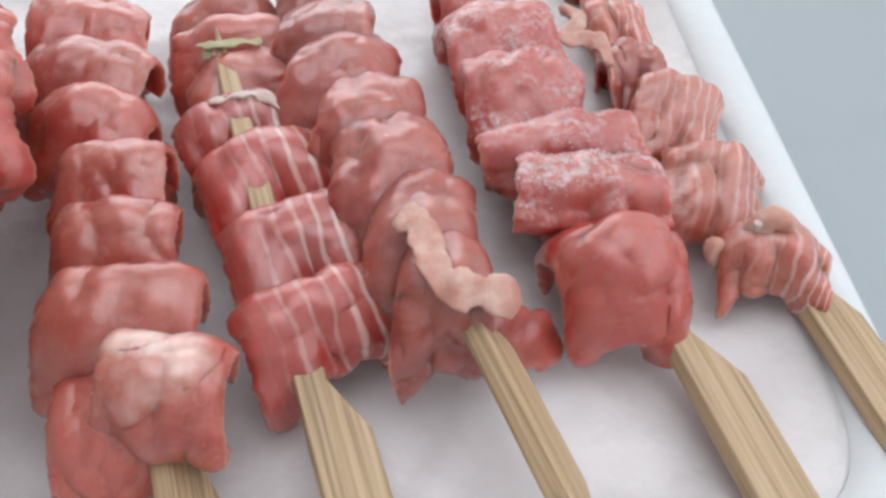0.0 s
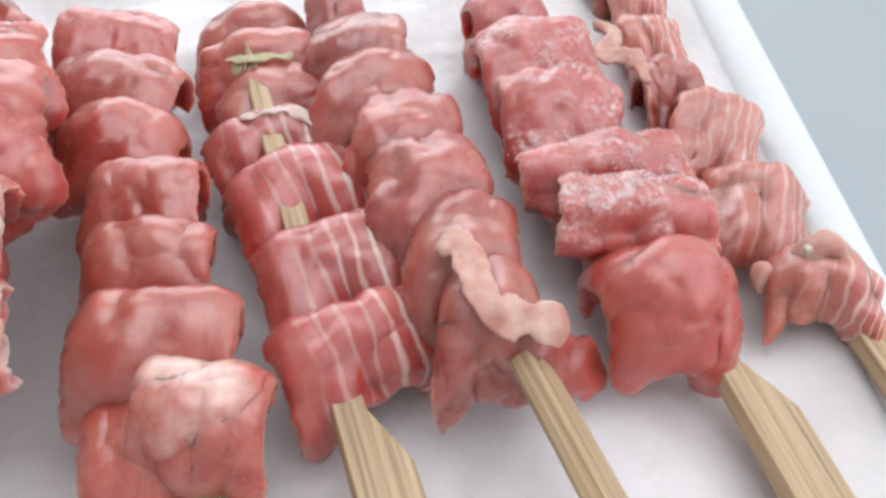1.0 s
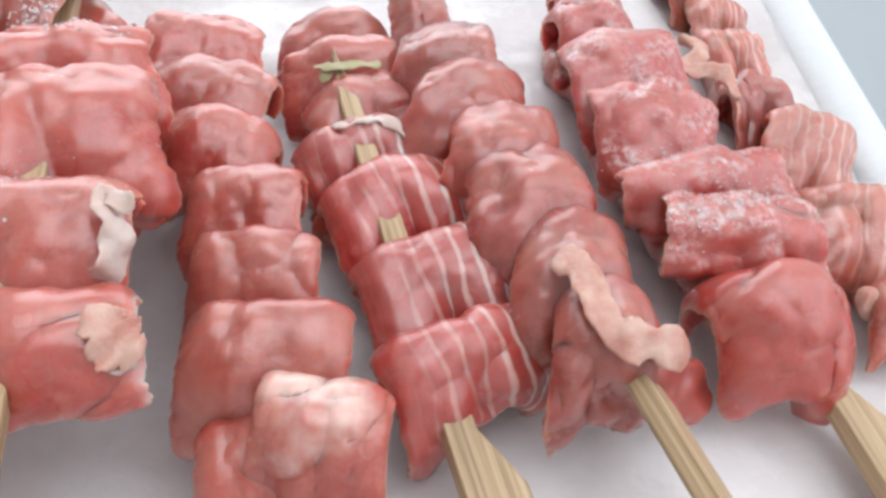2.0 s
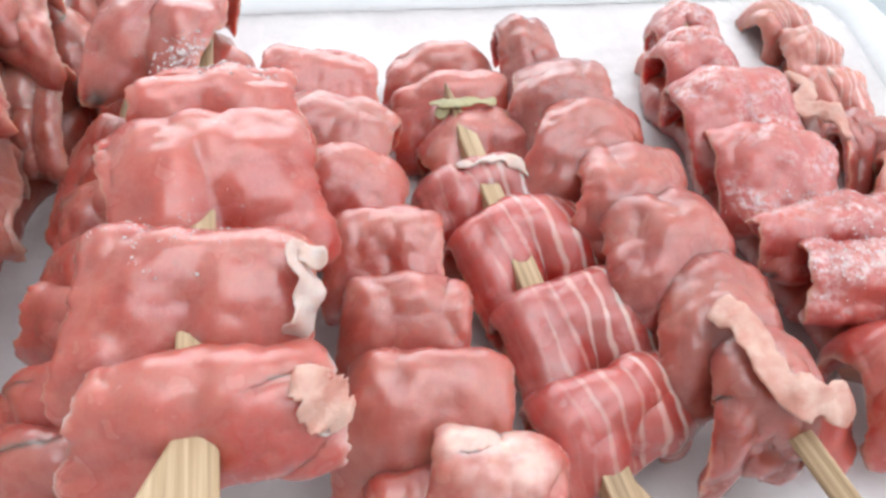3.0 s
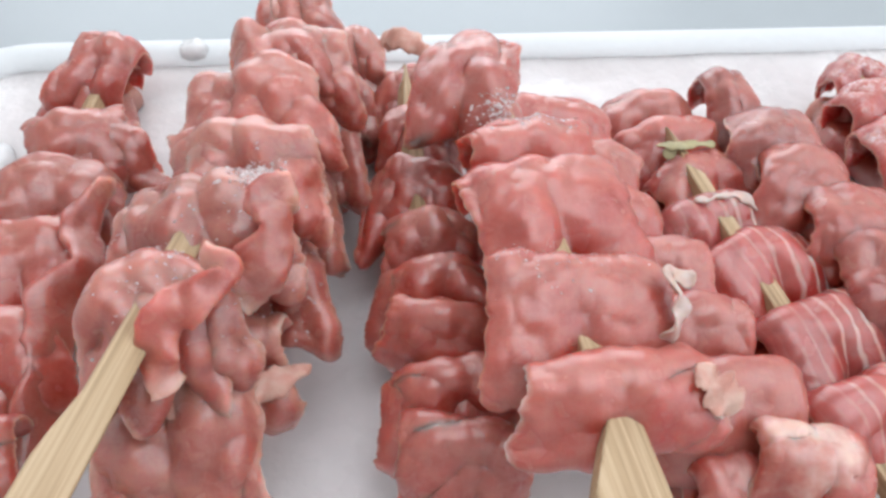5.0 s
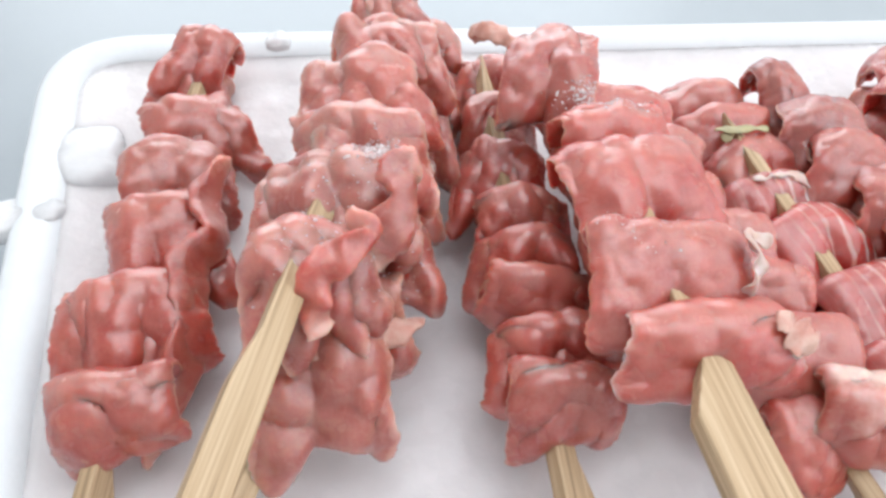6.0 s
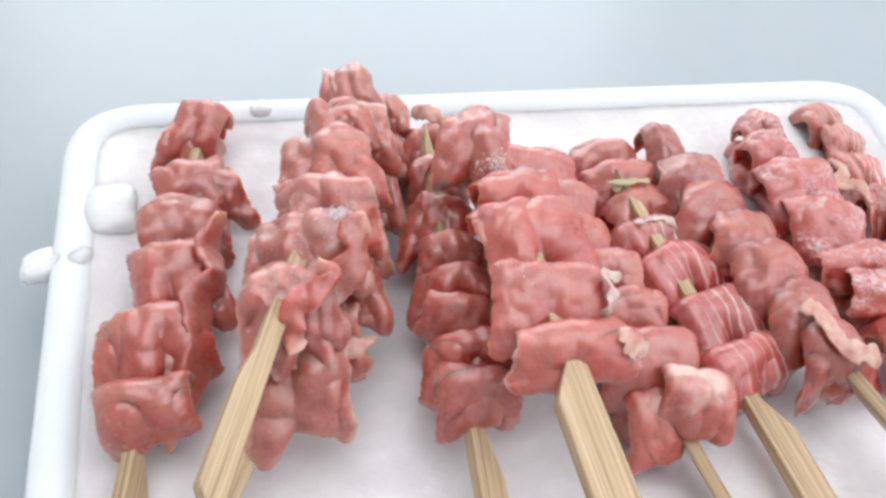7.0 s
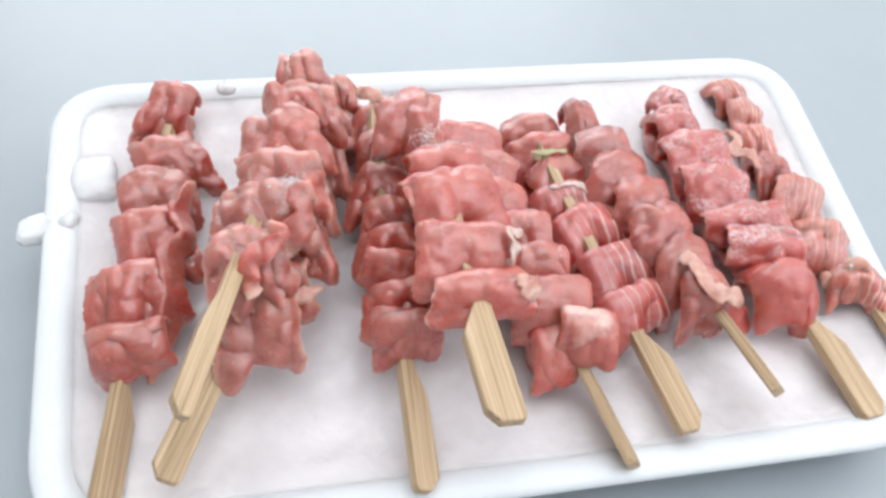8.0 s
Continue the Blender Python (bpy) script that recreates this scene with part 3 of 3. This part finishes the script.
ribbon_at(b2, FAT, 24, [(-0.1350, 0.1010, 0.0350), (-0.1290, 0.1020, 0.0330), (-0.1190, 0.1070, 0.0310), (-0.1110, 0.1140, 0.0270)], 0.0060, 0.0026, lay=False, flat=(0.1, -0.5, 1), ruffle=0.0012, name="fat_edge", label="pale ruffled fatty edge")

b1 = skewer("dull pink meat skewer laid across another skewer", (-0.1486, 0.0509, 0.0530), (-0.1391, 0.1016, 0.0500), (-0.1126, 0.2151, 0.0450), 34, -1, blade=0.0074)
folds(b1, MEAT_DULL, 0.0560, 300, [
    (0.0185, -0.0005, 0.0270, 20, 0.0120, dict(curl=0.002)), (0.0415, 0.0002, 0.0340, 18, 0.0170, dict(curl=0.002)), (0.0582, 0.0014, 0.0325, 20, 0.0130), (0.0833, -0.0010, 0.0305, 18, 0.0180),
    (0.1022, -0.0017, 0.0265, 22, 0.0140), (0.1228, -0.0014, 0.0175, 20, 0.0150)], ruffle=1.8, lump=1.3, crease=1.2, ragged=1.0, shoulder=0.006, under=1)
ribbon_at(b1, MEAT_DULL, 23, [(-0.1260, 0.1160, 0.0585), (-0.1215, 0.1125, 0.0575), (-0.1265, 0.1085, 0.0560), (-0.1320, 0.1050, 0.0535), (-0.1330, 0.1010, 0.0490), (-0.1310, 0.0985, 0.0445)], 0.0062, 0.0026, lay=False, flat=(0.3, -0.7, 0.6), ruffle=0.0016, taper=0.2)
ribbon_at(b1, MEAT_DULL, 25, [(-0.1110, 0.1310, 0.0580), (-0.1150, 0.1285, 0.0585), (-0.1150, 0.1235, 0.0550), (-0.1180, 0.1180, 0.0500), (-0.1230, 0.1160, 0.0470)], 0.0095, 0.0042, lay=False, flat=(0.6, -0.5, 0.6), ruffle=0.0010, taper=0.3)

c = skewer("narrow pink meat skewer partly covered by another", (-0.0842, 0.0392, 0.0140), (-0.0831, 0.0852, 0.0220), (-0.0864, 0.2141, 0.0320), 30, 1, blade=0.0092)
folds(c, MEAT_PINK, 0.0335, 400, [
    (0.0122, 0.0015, 0.0270, -4, 0.0090, dict(fall=0.018, sag=0.3, gap=0.2, flare=-0.02, ruffle=0.7, under=0, thick=0.0040)), (0.0257, 0.0020, 0.0285, -5, 0.0095), (0.0403, 0.0012, 0.0265, -12, 0.0105), (0.0533, 0.0015, 0.0255, -10, 0.0095),
    (0.0673, 0.0010, 0.0235, -14, 0.0105), (0.0877, 0.0015, 0.0225, -14, 0.0140), (0.1080, 0.0015, 0.0210, -12, 0.0140), (0.1290, 0.0020, 0.0180, -10, 0.0140)], shoulder=0.0030, back=0.0035, lump=0.8, under=1)

e = skewer("pink meat skewer with a pale fatty end on ice", (-0.0152, 0.0401, 0.0140), (-0.0240, 0.0748, 0.0220), (-0.0465, 0.2035, 0.0215), 62, 1)
folds(e, MEAT_PINK, 0.0335, 500, [
    (0.0130, 0.0060, 0.0235, -22, 0.0080, dict(mat=MEAT_FATTY, fall=0.016, lump=1.1, thick=0.0045, flare=-0.15)), (0.0150, -0.0060, 0.0170, -8, 0.0110, dict(fall=0.016, crest=0.025)), (0.0320, 0.0005, 0.0285, -16, 0.0150, dict(fall=0.018, shoulder=0.004)),
    (0.0472, 0.0011, 0.0232, -20, 0.0115), (0.0655, 0.0020, 0.0235, -20, 0.0130), (0.0852, -0.0005, 0.0275, -28, 0.0160, dict(shoulder=0.005, roll=0)),
    (0.1045, -0.0010, 0.0330, -32, 0.0160, dict(shoulder=0.003, roll=0)), (0.1234, 0.0008, 0.0275, -20, 0.0150)], shoulder=0.0018, sag=0.15, gap=0.05, roll=1.0, lump=0.6, ragged=0.6, ruffle=0.6, crease=0.6, groove=0.001, vary=0.6)

f = skewer("red meat skewer streaked with white fat lines", (0.0071, 0.0496, 0.0115), (0.0013, 0.0929, 0.0190), (-0.0150, 0.1870, 0.0262), 8, 1, blade_len=0.038, blade=0.0108)
folds(f, MEAT_RED, 0.0265, 600, [
    (0.0098, 0.0050, 0.0330, 10, 0.0095, dict(fall=0.020, sag=0.6, shoulder=0.005, flare=0.12)), (0.0313, 0.0040, 0.0330, 5, 0.0180), (0.0544, 0.0028, 0.0310, 5, 0.0190), (0.0682, -0.0003, 0.0310, -2, 0.0115),
    (0.0841, 0.0036, 0.0325, 12, 0.0130, dict(mat=MEAT_PINK)), (0.1005, 0.0026, 0.0330, -8, 0.0130, dict(mat=MEAT_PINK)), (0.1150, 0.0045, 0.0290, -26, 0.0130, dict(mat=MEAT_PINK))],
    shoulder=0.0045, lump=0.6, crease=0.5, ragged=0.7, core=MEAT_SCARLET, fill=0.85, deep=0.0155, groove=0.0055, sag=0.0, vary=0.6)
ribbon_at(f, WHITE_FAT, 30, [(-0.0160, 0.1585, 0.0275), (-0.0090, 0.1580, 0.0280), (-0.0040, 0.1580, 0.0280), (0.0020, 0.1540, 0.0270)], 0.0026, 0.0010, name="fat_edge", label="white torn fat edge", ruffle=0.0003)
ribbon_at(f, FAT, 31, [(0.0075, 0.1590, 0.0210), (0.0065, 0.1680, 0.0240), (0.0035, 0.1750, 0.0250)], 0.0040, 0.0016, lay=False, flat=(0.8, -0.2, 0.6), name="fat_edge", label="pale fatty edge", ruffle=0.0006)

g = skewer("dark red meat skewer with a pale flap at its end", (0.0380, 0.0554, 0.0240), (0.0276, 0.0890, 0.0270), (0.0069, 0.2087, 0.0235), 55, 1)
folds(g, MEAT_DARK, 0.0335, 700, [
    (0.0100, 0.0010, 0.0180, -24, 0.0085, dict(fall=0.020, lump=1.4)), (0.0266, 0.0020, 0.0230, -24, 0.0150), (0.0454, 0.0017, 0.0260, -20, 0.0170), (0.0611, 0.0018, 0.0250, -22, 0.0140),
    (0.0800, 0.0010, 0.0250, -28, 0.0165), (0.0961, 0.0012, 0.0240, -24, 0.0140), (0.1138, -0.0007, 0.0170, -14, 0.0150)], back=0.0115, shoulder=0.0045, sag=0.0, lump=0.9, crease=0.4, gap=0.0, groove=0.0, vary=0.7, fill=0.80, deep=0.0125)
ribbon_at(g, FAT, 33, [(0.0210, 0.1090, 0.0345), (0.0240, 0.1030, 0.0355), (0.0242, 0.0960, 0.0350), (0.0262, 0.0912, 0.0345), (0.0320, 0.0900, 0.0335), (0.0390, 0.0910, 0.0290)], 0.0066, 0.0014, lay=False, taper=0.15, flat=(0, -0.6, 0.8), name="fat_flap", label="pale curled flap of fat")
ribbon_at(g, MEAT_DARK, 34, [(0.0310, 0.0935, 0.0270), (0.0400, 0.0920, 0.0170), (0.0500, 0.0910, 0.0060)], 0.0120, 0.0030, lay=False, flat=(0.2, -0.6, 0.7), taper=0.9)

h = skewer("frosted red meat skewer with rolled slices on ice", (0.0778, 0.0500, 0.0055), (0.0690, 0.0895, 0.0180), (0.0533, 0.2101, 0.0265), 10, 1, blade_len=0.040)
folds(h, MEAT_FROST, 0.0310, 800, [
    (0.0175, -0.0045, 0.0300, -9, 0.0130, dict(mat=MEAT_SCARLET, fall=0.019, sag=0.0, shoulder=0.008, ragged=0.7, tuck=0.35, flare=-0.35, groove=0.0, gap=0.0, ruffle=0.4, thick=0.0045)), (0.0345, -0.0032, 0.0335, -12, 0.0085, dict(roll=1.0, shoulder=0.001, fall=0.010, back=0.004, gap=0.0, sag=0.0, vary=0.25)), (0.0483, -0.0046, 0.0365, -6, 0.0085, dict(roll=1.0, shoulder=0.001, fall=0.010, back=0.004, gap=0.0, sag=0.0, vary=0.25)),
    (0.0707, -0.0030, 0.0295, -12, 0.0190), (0.0960, -0.0017, 0.0320, -7, 0.0200), (0.1130, -0.0015, 0.0250, -4, 0.0140), (0.1270, 0.0010, 0.0195, -4, 0.0120)],
    shoulder=0.0040, lump=0.7, ragged=0.7, core=MEAT_SCARLET, fill=0.75)

i9 = skewer("pale ruffled meat skewer beside the tray's rim", (0.1045, 0.0580, 0.0090), (0.1012, 0.1017, 0.0095), (0.0975, 0.2390, 0.0120), 10, 1)
folds(i9, MEAT_PALE, 0.0210, 900, [
    (0.0060, -0.0026, 0.0230, -22, 0.0080, dict(ruffle=2.2, fall=0.012)), (0.0310, -0.0040, 0.0265, -20, 0.0190), (0.0588, -0.0001, 0.0260, -26, 0.0200),
    (0.0740, -0.0080, 0.0180, 4, 0.0130, dict(mat=MEAT_DARK)), (0.0950, -0.0060, 0.0190, 2, 0.0150), (0.1158, -0.0010, 0.0160, -12, 0.0140), (0.1320, -0.0040, 0.0210, 10, 0.0130)],
    ruffle=1.5, lump=1.0, crease=0.8, ragged=0.9, fill=0.5, deep=0.0140)
ribbon_at(i9, FAT, 36, [(0.0760, 0.1902, 0.0220), (0.0800, 0.1840, 0.0230), (0.0735, 0.1770, 0.0220), (0.0810, 0.1740, 0.0220), (0.0835, 0.1662, 0.0210)], 0.0050, 0.0022, flat=(0, -0.6, 0.8), name="fat_edge", label="pale ruffled fat edge", ruffle=0.001)
ribbon_at(i9, FAT, 37, [(0.0859, 0.1074, 0.0170), (0.0910, 0.1063, 0.0120), (0.0976, 0.1065, 0.0160), (0.1114, 0.1057, 0.0100)], 0.006, 0.004, flat=(0, -0.6, 0.8), name="fat_edge", label="pale ruffled fat edge")
ribbon_at(i9, WHITE_FAT, 38, [(0.0927, 0.1058, 0.0150), (0.0995, 0.1066, 0.0160)], 0.004, 0.003, name="fat_edge", label="white fat strip")

d = skewer("thick pink meat skewer lying over two others", (-0.0556, 0.0425, 0.0460), (-0.0586, 0.0863, 0.0410), (-0.0689, 0.1990, 0.0480), 10, -1)
folds(d, MEAT_PINK, 0.0550, 1000, [
    (0.0080, 0.0005, 0.0350, -4, 0.0085, dict(mat=MEAT_EDGE, roll=1.0, fall=0.0115, groove=0.0, vary=0.4, shoulder=0.001, sag=0.0, gap=0.0, lump=0.5, crest=0.0525)), (0.0288, -0.0003, 0.0360, -5, 0.0190), (0.0564, 0.0007, 0.0365, 10, 0.0230),
    (0.0700, 0.0025, 0.0320, 11, 0.0110), (0.1030, -0.0027, 0.0245, -18, 0.0280, dict(crest=0.058, lump=1.3))], shoulder=0.0022, sag=0.1, lump=0.6, ragged=0.8, fall=0.0140, groove=0.0035, gap=0.4, vary=0.7)
ribbon_at(d, WHITE_FAT, 39, [(-0.0425, 0.1060, 0.0555), (-0.0465, 0.1080, 0.0560), (-0.0452, 0.1040, 0.0535), (-0.0455, 0.1010, 0.0500), (-0.0480, 0.1000, 0.0465)], 0.0046, 0.0009, lay=False, flat=(0.7, -0.6, 0.4), name="fat_edge", label="white torn fat edge", ruffle=0.0008)
ribbon_at(d, FAT, 40, [(-0.0470, 0.0910, 0.0530), (-0.0440, 0.0872, 0.0510), (-0.0405, 0.0852, 0.0490)], 0.0075, 0.0010, lay=False, flat=(0.4, -0.7, 0.5), taper=0.9, name="fat_edge", label="white torn fat edge", ruffle=0.0008)
ribbon_at(d, WHITE_FAT, 41, [(-0.0420, 0.0865, 0.0480), (-0.0450, 0.0850, 0.0460), (-0.0490, 0.0860, 0.0430)], 0.0032, 0.0018, lay=False, flat=(0.5, -0.7, 0.3), taper=0.8, name="fat_edge", label="white torn fat edge", ruffle=0.0008)
ribbon_at(d, FAT, 42, [(-0.0800, 0.1820, 0.0545), (-0.0850, 0.1860, 0.0560), (-0.0905, 0.1910, 0.0550), (-0.0895, 0.1940, 0.0500)], 0.0060, 0.0022, lay=False, flat=(-0.3, -0.5, 0.8), name="fat_edge", label="pale torn edge", ruffle=0.001)


# ---- small bits ----
def frost_patch(root, centre, spread, count, seed, size=0.0007):
    """Tiny ice crystals lying on the slices of a skewer, dropped on them from above."""
    inv = root.matrix_world.inverted()
    trees = slice_trees(root)
    rng = random.Random(seed)
    c = inv @ Vector((centre[0], centre[1], 0.2))
    verts, faces = [], []
    for _ in range(count):
        x, y = c.x + rng.gauss(0, spread[0]), c.y + rng.gauss(0, spread[1])
        best = drop_on(trees, x, y)
        if best is None:
            continue
        r = size * rng.uniform(0.5, 1.5)
        k = len(verts)
        ways = [Vector((rng.gauss(0, 1), rng.gauss(0, 1), rng.gauss(0, 0.6))).normalized() * r * rng.uniform(0.7, 1.6) for _ in range(3)]
        verts += [best + ways[0], best + ways[1], best + ways[2], best - ways[0], best - ways[1], best - ways[2]]
        for a, b, d in ((0, 1, 2), (0, 2, 4), (0, 4, 5), (0, 5, 1), (3, 1, 5), (3, 5, 4), (3, 4, 2), (3, 2, 1)):
            faces.append((k + a, k + b, k + d))
    return mesh_object("frost", verts, faces, FROST, root, "white frost crystals", smooth=False)


frost_patch(d, (-0.0640, 0.1610), (0.006, 0.003), 420, 1, 0.00034)
frost_patch(d, (-0.0640, 0.1170), (0.007, 0.004), 160, 2, 0.00018)
frost_patch(b1, (-0.1190, 0.1420), (0.003, 0.003), 300, 3, 0.00034)
frost_patch(b1, (-0.1290, 0.1180), (0.009, 0.008), 200, 4, 0.00026)
frost_patch(b2, (-0.1230, 0.1330), (0.009, 0.010), 320, 5, 0.00026)
frost_patch(h, (0.0630, 0.1230), (0.012, 0.003), 420, 6, 0.00024)
frost_patch(h, (0.0600, 0.1400), (0.013, 0.003), 420, 7, 0.00024)


def herb_scrap():
    root = tagged(new("herb_scrap"), "small yellow-green herb scrap stuck on the meat", "herb")
    meat_ribbon(root, HERB, 50, [(-0.0195, 0.1795, 0.0268), (-0.0130, 0.1783, 0.0278), (-0.0035, 0.1795, 0.0268)], 0.0036, 0.0007, name="leaf", ruffle=0.0003)
    meat_ribbon(root, HERB, 51, [(-0.0180, 0.1765, 0.0250), (-0.0150, 0.1780, 0.0270)], 0.0026, 0.0009, name="stalk")


herb_scrap()


def crumb(x, y, z, r, seed):
    bm = bmesh.new()
    bmesh.ops.create_icosphere(bm, subdivisions=2, radius=r)
    for v in bm.verts:
        v.co *= 1 + 0.4 * wobble(v.co, 1 / r, seed)
    ob = part("pepper_crumb", bm, DARK_SPECK, None, smooth=True)
    ob.location = (x, y, z)
    return tagged(ob, "tiny dark crumb on the white tray and ice", "crumb", "crumbs")


crumb(-0.0119, 0.2418, 0.0104, 0.0007, 1)
crumb(*(0.0281, 0.0971, 0.0020), 0.0005, 2)
